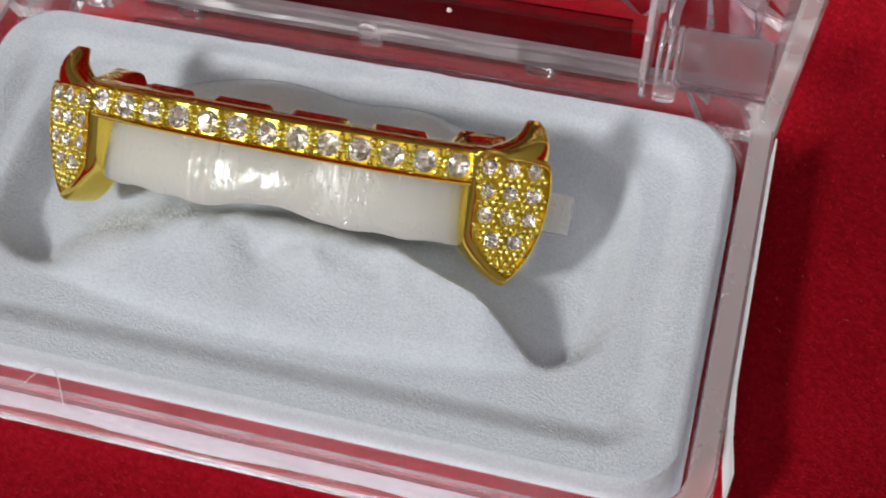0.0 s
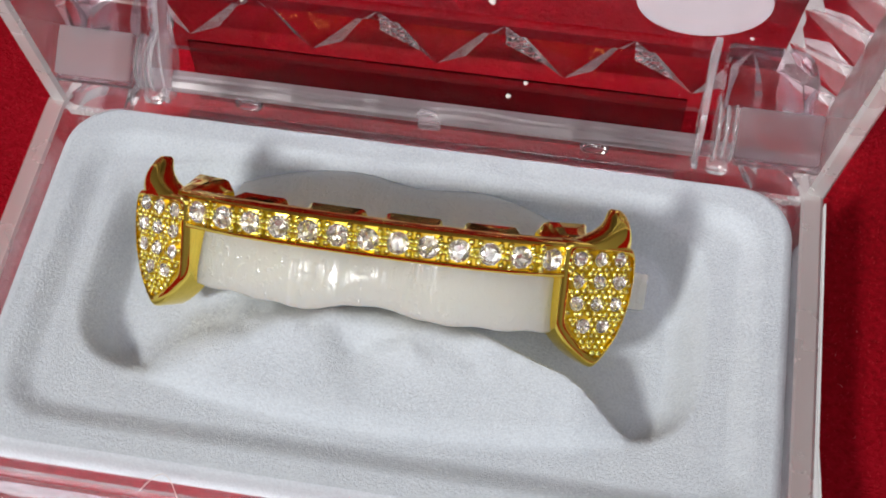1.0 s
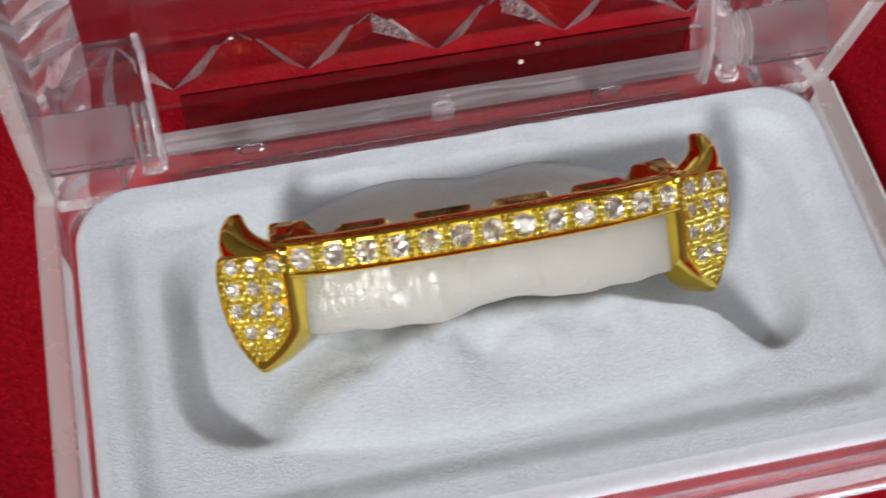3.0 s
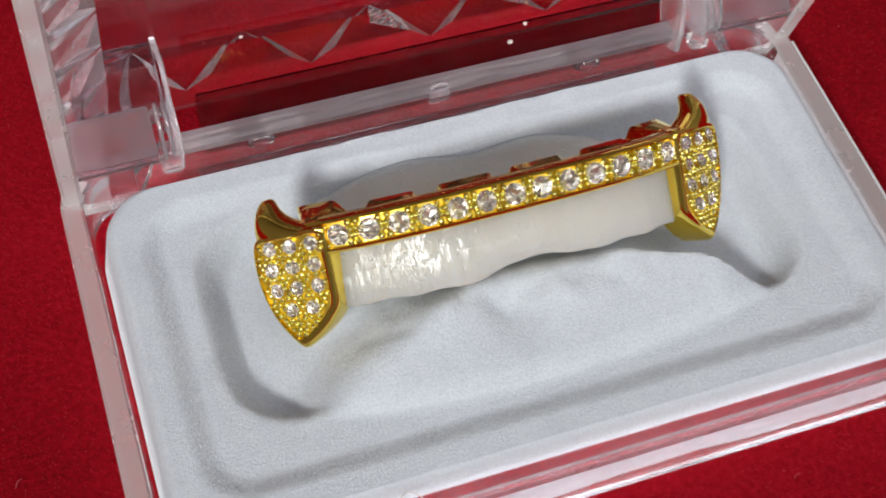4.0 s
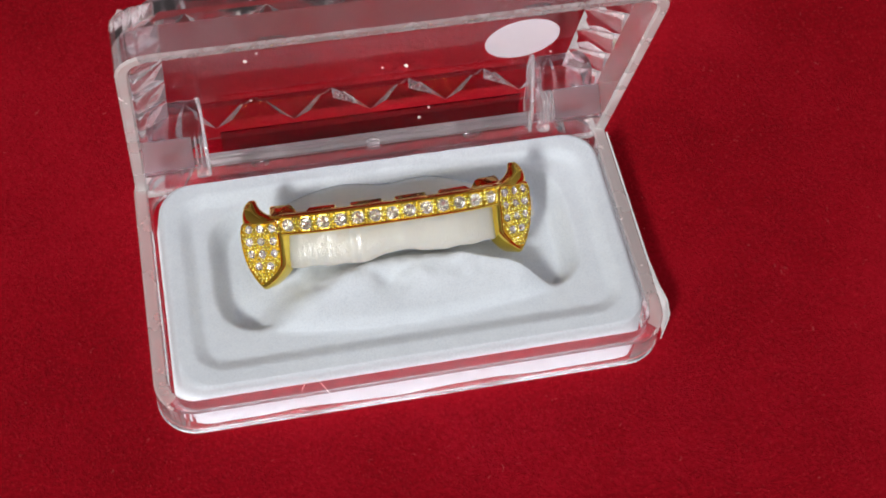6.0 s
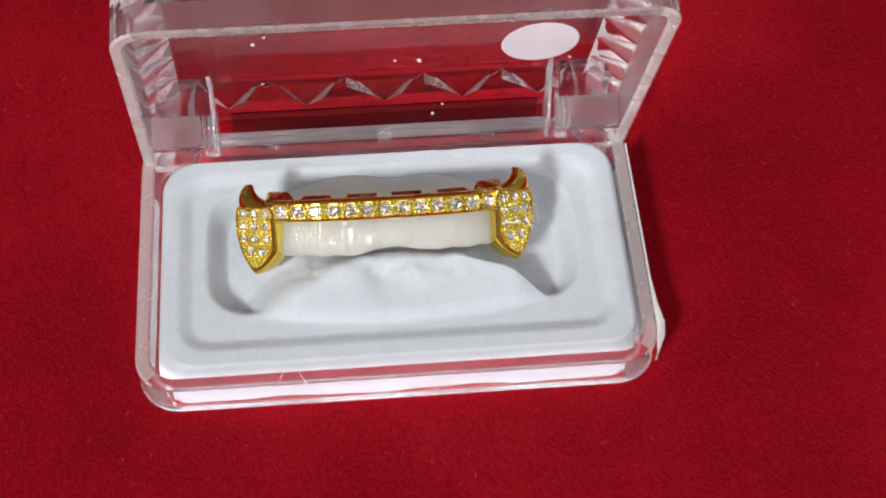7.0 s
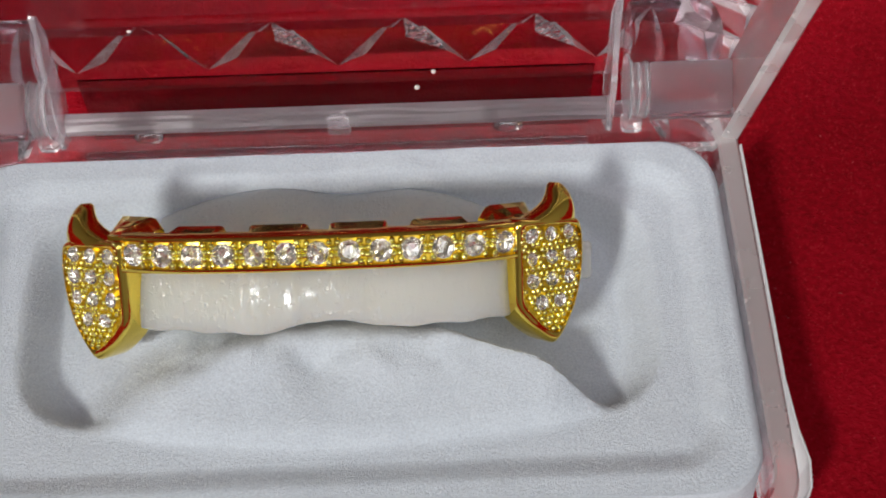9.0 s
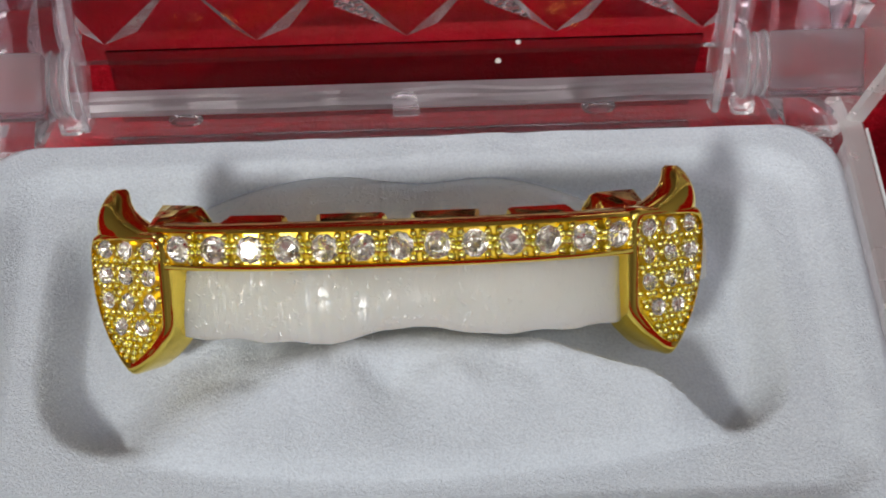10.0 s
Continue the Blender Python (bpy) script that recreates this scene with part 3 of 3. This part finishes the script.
def bar():
    bm = bmesh.new()
    rim = [(0.91, -0.62), (0.93, -0.14), (0.98, -0.03), (1.06, 0.0), (1.16, -0.04), (1.25, -0.14), (1.31, -0.32), (1.34, -0.6), (1.3, -1.5), (1.1, -1.7)]
    roof = [(v + 0.13 * max(0, -0.3 - n) * (v > 1.2), n) for v, n in rim]  # the upper side rises towards the back
    sole = [(0.91, -0.62), (0.93, -0.14), (0.97, -0.02), (1.03, 0.0), (1.2, -0.085), (1.29, -0.2), (1.33, -0.36), (1.35, -0.6), (1.3, -1.5), (1.1, -1.7)]
    profile = [(-v, n) for v, n in sole[::-1]] + roof
    loops = []
    for i in range(49):
        x = -14.15 + 28.3 * i / 48
        loops.append([tuple(grill_point(x, v, n + arch(x))) for v, n in profile])
    loft(bm, loops)
    return part("bar", bm, GOLD, grill, "polished gold bar with a row of stones", True)


BAR = bar()


def bar_bed():
    bm = bmesh.new()
    loops = []
    for i in range(37):
        x = -14.3 + 28.6 * i / 36
        loops.append([tuple(grill_point(x, v, n + arch(x))) for v, n in ((-0.92, -0.52), (0.92, -0.52), (0.92, -0.6), (-0.92, -0.6))])
    loft(bm, loops)
    part("stone_bed", bm, GOLD_SEAT, BAR, "dull gold bed under the stones, coloured darker for shade")


bar_bed()


def stone_mesh(radius, seed):
    """A cut stone with a foiled, slightly uneven back."""
    rng = random.Random(seed)
    bm = bmesh.new()
    m = 10
    def ring(r, h, turn):
        return [bm.verts.new(Vector((r * math.cos(2 * math.pi / m * (i + turn)), r * math.sin(2 * math.pi / m * (i + turn)), h)) * MM * radius) for i in range(m)]
    table, mid, girdle, low = ring(0.56, 0.32, 0.5), ring(0.82, 0.19, 0), ring(0.98, 0.0, 0.5), ring(0.98, -0.04, 0.5)
    deep = ring(0.55, -0.24, 0.5)
    for k, v in enumerate(deep):
        v.co.x *= rng.uniform(0.7, 1.2)
        v.co.y *= rng.uniform(0.7, 1.2)
        v.co.z *= rng.uniform(0.3, 1.7)
    tip = bm.verts.new(Vector((rng.uniform(-0.22, 0.22), rng.uniform(-0.22, 0.22), -0.46)) * MM * radius)
    bm.faces.new(table)
    for i in range(m):
        j = (i + 1) % m
        bm.faces.new((table[i], mid[j], table[j]))
        bm.faces.new((table[i], girdle[i], mid[j]))
        bm.faces.new((table[j], mid[j], girdle[j]))
        bm.faces.new((girdle[i], girdle[j], mid[j]))
        bm.faces.new((girdle[i], low[i], low[j], girdle[j]))
        bm.faces.new((low[i], deep[i], deep[j], low[j]))
        bm.faces.new((deep[i], tip, deep[j]))
    me = mesh_of("stone", bm, STONE, second=FOIL)
    for f in me.polygons:
        f.material_index = 1 if f.center.z < -0.01 * radius * MM else 0
    return me


def frame_at(place, across, out):
    out = out.normalized()
    across = (across - out * across.dot(out)).normalized()
    up = out.cross(across)
    m = Matrix((across, up, out)).transposed().to_4x4()
    m.translation = place * MM
    return m


def beads(bm, places, radius, out):
    """Small rounded pins that stand along out."""
    turn = out.to_track_quat("Z", "Y").to_matrix().to_4x4()
    for p in places:
        bmesh.ops.create_icosphere(bm, subdivisions=2, radius=radius * random.uniform(0.88, 1.1) * MM, matrix=Matrix.Translation((p - out * 0.1) * MM) @ turn @ Matrix.Diagonal((1, 1, 1.3, 1)))


STONE_BIG, STONE_SMALL = [stone_mesh(0.88, 3 + k) for k in range(5)], [stone_mesh(0.6, 13 + k) for k in range(5)]


def put_stone(meshes, m, parent):
    ob = clear(new("stone", random.choice(meshes)))
    ob.parent = parent
    ob.matrix_local = m @ pose(0, 0, 0, random.uniform(-9, 9), random.uniform(-9, 9), random.uniform(0, 360))
    return ob


def bar_stones():
    spots = []
    for i in range(13):
        x = (i - 6) * 2.2
        slope = arch_slope(x)
        seat = frame_at(grill_point(x, 0, arch(x) - 0.06), Vector((1, 0, 0)) + GN * slope, GN - Vector((slope, 0, 0)))
        stone = put_stone(STONE_BIG, seat, BAR)
        if i == 2:  # one stone sits askew and flashes
            stone.matrix_local = frame_at(grill_point(x, 0, arch(x) - 0.04), Vector((1, 0, 0)), Vector((-0.19, -0.604, 0.775)))
    for i in range(14):
        x = (i - 6.5) * 2.2
        for v in (-0.7, -0.22, 0.24, 0.7):
            for dx in (-0.34, 0.34) if abs(v) > 0.5 else (-0.2, 0.2):
                spots.append(grill_point(x + dx + random.uniform(-0.05, 0.05), v + random.uniform(-0.05, 0.05), arch(x) - 0.16))
    bm = bmesh.new()
    beads(bm, spots, 0.29, GN)
    tagged(part("bead_setting", bm, GOLD_BEAD, BAR, "tiny gold beads between the stones", True), kind="stuff")


bar_stones()


def rounded_off(pts, times):
    """A closed outline with its corners cut, again and again."""
    for _ in range(times - 1):
        pts = [(a[0] * (1 - k) + b[0] * k, a[1] * (1 - k) + b[1] * k) for a, b in zip(pts, pts[1:] + pts[:1]) for k in (0.22, 0.78)]
    return pts


def fang(s):
    """The fang at one end; s is -1 or 1. p runs outwards, q towards the gum."""
    yaw = radians(34)
    org = grill_point(s * 14.3, 0, arch(14.25) + 0.35)
    P = Vector((s * math.cos(yaw), 0, 0)) - GN * math.sin(yaw)
    Nn = GN * math.cos(yaw) + Vector((s * math.sin(yaw), 0, 0))
    Q = (GV + GN * 0.16).normalized()
    outline = [(0.0, 1.3), (1.2, 1.3), (2.6, 1.25), (3.9, 1.15), (4.9, 0.95), (5.2, 0.2), (5.3, -1.2), (5.25, -2.6), (5.0, -4.0), (4.6, -5.3), (4.0, -6.5), (3.4, -7.4), (2.9, -7.9), (2.3, -7.55), (1.5, -6.9), (0.7, -6.0), (0.05, -5.0), (0.0, -3.4), (0.0, -1.7), (0.0, 0.0)]
    outline = rounded_off(outline, 3)
    c = Vector((2.55, -2.5))
    at = lambda p, q, n: tuple(org + P * p * 1.19 + Q * (q * 1.05 if s > 0 else q - 0.4) + Nn * (n - 0.035 * (p - 2.4) ** 2))
    def loop(k, n):
        mx = c.x if k > 0.94 else 4.1  # the polished rim is widest along the inner edge
        return [at(mx + (p - mx) * k, c.y + (q - c.y) * k, n) for p, q in outline]
    bm = bmesh.new()
    loft(bm, [loop(0.97, -2.9), loop(1.03, -2.7), loop(1.035, -0.55), loop(1.02, -0.25), loop(0.985, -0.05), loop(0.95, 0), loop(0.91, -0.04), loop(0.885, -0.14), loop(0.87, -0.62), loop(0.4, -0.6)])
    body = part("fang", bm, GOLD, grill, "pointed gold fang paved with small stones", True)
    bm = bmesh.new()
    loft(bm, [loop(0.868, -0.56), loop(0.868, -0.4), loop(0.3, -0.38)])
    part("stone_bed", bm, GOLD_SEAT, body, "dull gold bed under the stones, coloured darker for shade")
    spots = []
    rows = [(0.2, (1.0, 2.45, 3.9)), (-1.45, (1.05, 2.55, 4.05)), (-3.1, (1.1, 2.55, 4.0)), (-4.75, (1.75, 3.2))]
    for q, ps in rows:
        for p in ps:
            put_stone(STONE_SMALL, frame_at(Vector(at(p, q, -0.03)), P, Nn), body)
    inside = [(3.6 + (p - 3.6) * 0.85, c.y + (q - c.y) * 0.86) for p, q in outline]
    def within(p, q):
        hit = False
        for (pa, qa), (pb, qb) in zip(inside, inside[1:] + inside[:1]):
            if (qa > q) != (qb > q) and p < pa + (q - qa) * (pb - pa) / (qb - qa):
                hit = not hit
        return hit
    for j in range(24):
        for i in range(14):
            p, q = 0.2 + 0.46 * i + 0.23 * (j % 2) + random.uniform(-0.08, 0.08), 1.2 - 0.42 * j + random.uniform(-0.06, 0.06)
            if within(p, q) and all((p - a) ** 2 * 1.3 + (q - b) ** 2 > 0.27 for b, ps in rows for a in ps):
                spots.append(Vector(at(p, q, -0.17 + random.uniform(-0.04, 0.03))))
    bm = bmesh.new()
    beads(bm, spots, 0.25, Nn)
    tagged(part("bead_setting", bm, GOLD_BEAD, body, "tiny gold beads between the stones", True), kind="stuff")
    # the polished horn on the gum side
    bm = bmesh.new()
    loops = []
    for k, t in enumerate((0.0, 0.12, 0.25, 0.4, 0.55, 0.7, 0.84, 0.94, 1.0)):
        inner = -0.35 + 3.95 * (1 - (1 - t) ** 2.3)
        outer = 5.1 - 0.05 * t - 0.25 * t * t
        shrink = (1, 1, 1, 1, 1, 1, 0.92, 0.72, 0.35)[k]
        mid, half = (inner + outer) / 2, (outer - inner) / 2 * shrink
        q, front, depth = 0.95 + (2.85 if s < 0 else 2.65) * t, 0.02 - 1.5 * t * t - 0.15 * t, (2.4 - 1.2 * t) * (0.55 + 0.45 * shrink)
        sec = []
        for i in range(20):
            a = 2 * math.pi * i / 20
            ca, sa = math.cos(a), math.sin(a)
            sec.append(at(mid + half * math.copysign(abs(ca) ** 0.7, ca), q, front - depth / 2 + depth / 2 * math.copysign(abs(sa) ** 0.7, sa)))
        loops.append(sec)
    loft(bm, loops)
    part("horn", bm, GOLD, body, "polished gold horn", True)
    return body


fang(-1)
fang(1)


def caps():
    """The backs of the teeth: plates that rise behind the bar, with slanting turned-down ends; the outer two reach further."""
    rows = ((-15.3, -14.0, -15.0, -12.4, 4.5, 0.1, 0.75), (-11.2, -7.7, -10.2, -6.9, 2.5, 0.1, 0.45), (-4.7, -1.6, -4.9, -0.9, 2.5, 0.3, 0.45),
            (1.3, 4.6, 0.9, 4.8, 2.5, 0.45, 0.25), (7.2, 11.1, 6.7, 10.3, 2.5, 0.45, 0.1), (14.0, 15.5, 12.3, 15.2, 4.5, 0.75, 0.1))
    for a0, a1, b0, b1, deep, left, right in rows:
        bm = bmesh.new()
        loops = []
        for k in (0.0, 0.08, 0.35, 0.7, 0.96, 1.0, 1.01):
            x0, x1 = a0 + (b0 - a0) * k, a1 + (b1 - a1) * k
            n = -0.35 - deep * k
            top = 1.24 + 0.216 * deep * k - (0.06 if k == 1.0 else 0.4 if k > 1 else 0)
            hump = 0.1 * math.sin(math.pi * k) * (deep > 3)
            drop = 0.25 + 0.65 * k
            ring = []
            for x, v in ((x0 - left, top - drop), (x0 - 0.25 * left, top - 0.12), (x0 + 0.12, top), (x0 * 0.7 + x1 * 0.3, top + hump), (x0 * 0.3 + x1 * 0.7, top + hump), (x1 - 0.12, top), (x1 + 0.25 * right, top - 0.12), (x1 + right, top - drop), (x1, top - drop - 0.1), (x0, top - drop - 0.1)):
                ring.append(tuple(grill_point(x, v, n + arch(x))))
            loops.append(ring)
        loft(bm, loops)
        part("tooth_cap", bm, GOLD, grill, "polished gold tooth cap")


caps()


def silicone():
    bm = bmesh.new()
    loops = []
    for i in range(104):
        x = -13.4 + 0.275 * i
        a = min(arch(min(x, 13.5)), arch(-5.9) + 0.43 * (x + 5.9))
        ridge = sum(h * math.exp(-((x - c) / w) ** 2) for c, h, w in ((-5.5, 0.17, 0.28), (-4.25, 0.16, 0.3), (-2.0, 0.1, 0.3), (0.8, 0.12, 1.3), (5.6, 0.06, 0.9))) - 0.16 * smoothstep(2.9, 3.2, x) - 0.08 * smoothstep(8.9, 9.2, x) - 0.12 * smoothstep(10.9, 11.3, x)
        low = -5.95 + 0.75 * smoothstep(-3.6, -0.8, x) - 0.6 * smoothstep(2.0, 4.6, x) + 0.08 * math.sin(x * 1.7)
        end = smoothstep(13.0, 15.0, x)
        sec = [grill_point(x, -1.0 - 2.0 * end, a - 0.9 - 4.0 * end), grill_point(x, -2.0 - end, a - 0.8 + 0.5 * ridge - 4.0 * end), grill_point(x, -3.3 - end, a - 0.72 + ridge - 4.0 * end), grill_point(x, low + 0.45, a - 0.78 + ridge - 4.0 * end), grill_point(x, low, a - 1.15 + ridge - 4.0 * end)]
        bend = (abs(x + 0.4) / 14.5) ** 2.6
        dip = math.exp(-((x - 1.5) / 4.0) ** 2)
        far, drop = 3.2 * bend + 0.9 * dip, 1.3 * bend + 0.5 * dip
        gx = x + GRILL_AT.x
        sec += [sec[-1] + Vector((0, 1.0, -0.6)), Vector((gx, 2.0, 4.6)), Vector((gx, 9.5 - far, 4.6)), Vector((gx, 12.9 - far, 5.4)), Vector((gx, 12.2 - far, 6.9 - 0.6 * drop)), Vector((gx, 8.6 - far * 0.6, 8.6 - drop)), Vector((gx, 4.4 - far * 0.2, 11.0 - drop))]
        for _ in range(2):
            sec = [a.lerp(b, k) for a, b in zip(sec, sec[1:] + sec[:1]) for k in (0.25, 0.75)]
        loops.append([tuple(p) for p in sec])
    loft(bm, loops)
    mould = holder("silicone_mould", "milky white silicone fitting bar under the gold grill", "silicone bar")
    part("bar_body", bm, SILICONE, mould, "milky ridged silicone bar with a rounded back", True)
    bm = bmesh.new()
    side = [(2.9, 6.3), (3.5, 5.0), (5.0, 5.0), (5.7, 6.6), (5.3, 8.1), (4.6, 8.1)]
    tab = []
    for x, k in ((12.0, 1.0), (16.0, 1.0), (19.05, 0.98), (19.3, 0.95), (19.4, 0.88)):
        sec = [(4.4 + (y - 4.4) * k, 6.6 + (z - 6.6) * k) for y, z in side]
        sec = [(a[0] + (b[0] - a[0]) * f, a[1] + (b[1] - a[1]) * f) for a, b in zip(sec, sec[1:] + sec[:1]) for f in (0.12, 0.88)]
        tab.append([(x, y, z) for y, z in sec])
    loft(bm, tab)
    part("end_tab", bm, SILICONE, mould, "short silicone tab at the end of the bar", True)


silicone()


# ---- dust, fibres and lint ----
def speck(place, size, name="dust_speck", label="tiny pale dust speck on the clear lid"):
    bm = bmesh.new()
    bmesh.ops.create_icosphere(bm, subdivisions=2, radius=size * MM)
    for v in bm.verts:
        v.co *= 1 + 0.5 * noise.noise(v.co * 2500 + Vector(place))
        v.co.z *= 0.7
    ob = new(name, mesh_of(name, bm, LINT, True))
    ob.location = Vector(place) * MM
    return tagged(ob, label, "dust speck", group="dust specks in the box")


for x, w, size in ((4.2, 14.8, 0.32), (-17.4, 21.2, 0.3), (-15.9, 22.8, 0.18), (-16.6, 10.3, 0.18), (1.0, 15.0, 0.2), (24.4, 13.6, 0.18), (14.0, 24.0, 0.16)):
    speck(lid_point(x, w, 2.1), size)
speck((6.35, 19.15, 10.1), 0.24)
speck((7.7, 19.5, 11.62), 0.2)


def thread(name, label, points, radius, mat):
    bm = bmesh.new()
    loops = []
    for i, p in enumerate(points):
        ahead = Vector(points[min(i + 1, len(points) - 1)]) - Vector(points[max(i - 1, 0)])
        turn = ahead.to_track_quat("Z", "Y")
        loops.append([tuple(Vector(p) + turn @ Vector((radius * math.cos(2 * math.pi * k / 5), radius * math.sin(2 * math.pi * k / 5), 0))) for k in range(5)])
    loft(bm, loops)
    ob = new(name, mesh_of(name, bm, mat, True))
    return tagged(ob, label, "fibre") if label else ob


def scratches():
    """Two hair-thin scuffs on the inner face of the lid."""
    for way in ([(12.3, 17.2), (12.5, 18.4), (13.0, 19.8), (13.9, 21.9)], [(2.4, 22.2), (4.9, 19.9), (7.7, 17.5)]):
        ob = thread("scratch", "", [tuple(lid_point(x, w, 2.11)) for x, w in way], 0.018, SCUFFED_PALE)
        ob.parent = LID


scratches()
thread("lint_fibre", "fine pale fibre lying on the tray's front rim", [(-15.6 + 0.35 * i, -17.6 + 1.5 * math.sin(i / 2.6), 6.05 + 0.25 * abs(math.sin(i / 3))) for i in range(11)], 0.035, LINT)


def velvet_lint():
    rng = random.Random(8)
    bm = bmesh.new()
    for _ in range(350):
        x, y = rng.uniform(-70, 85), rng.uniform(-55, 70)
        if abs(x + 0.3) < 35 and -20 < y < 29:
            continue
        turn, length = rng.uniform(0, 6.28), rng.choice((0.15, 0.2, 0.3, 0.5, 0.9))
        pts = [(x + length * k * math.cos(turn + 0.6 * k), y + length * k * math.sin(turn + 0.6 * k), 0.12 + 0.1 * math.sin(3 * k)) for k in (0, 0.33, 0.66, 1)]
        loft(bm, [[(px + 0.02 * math.cos(a), py, pz + 0.02 * math.sin(a)) for a in (0, 2.1, 4.2)] for px, py, pz in pts])
    tagged(new("velvet_lint", mesh_of("velvet_lint", bm, PINK_LINT)), "scattered fine lint on the red velvet", "lint", kind="stuff")


PINK_LINT = material("red_tinted_lint", (0.75, 0.2, 0.2), 0.9)[0]
velvet_lint()
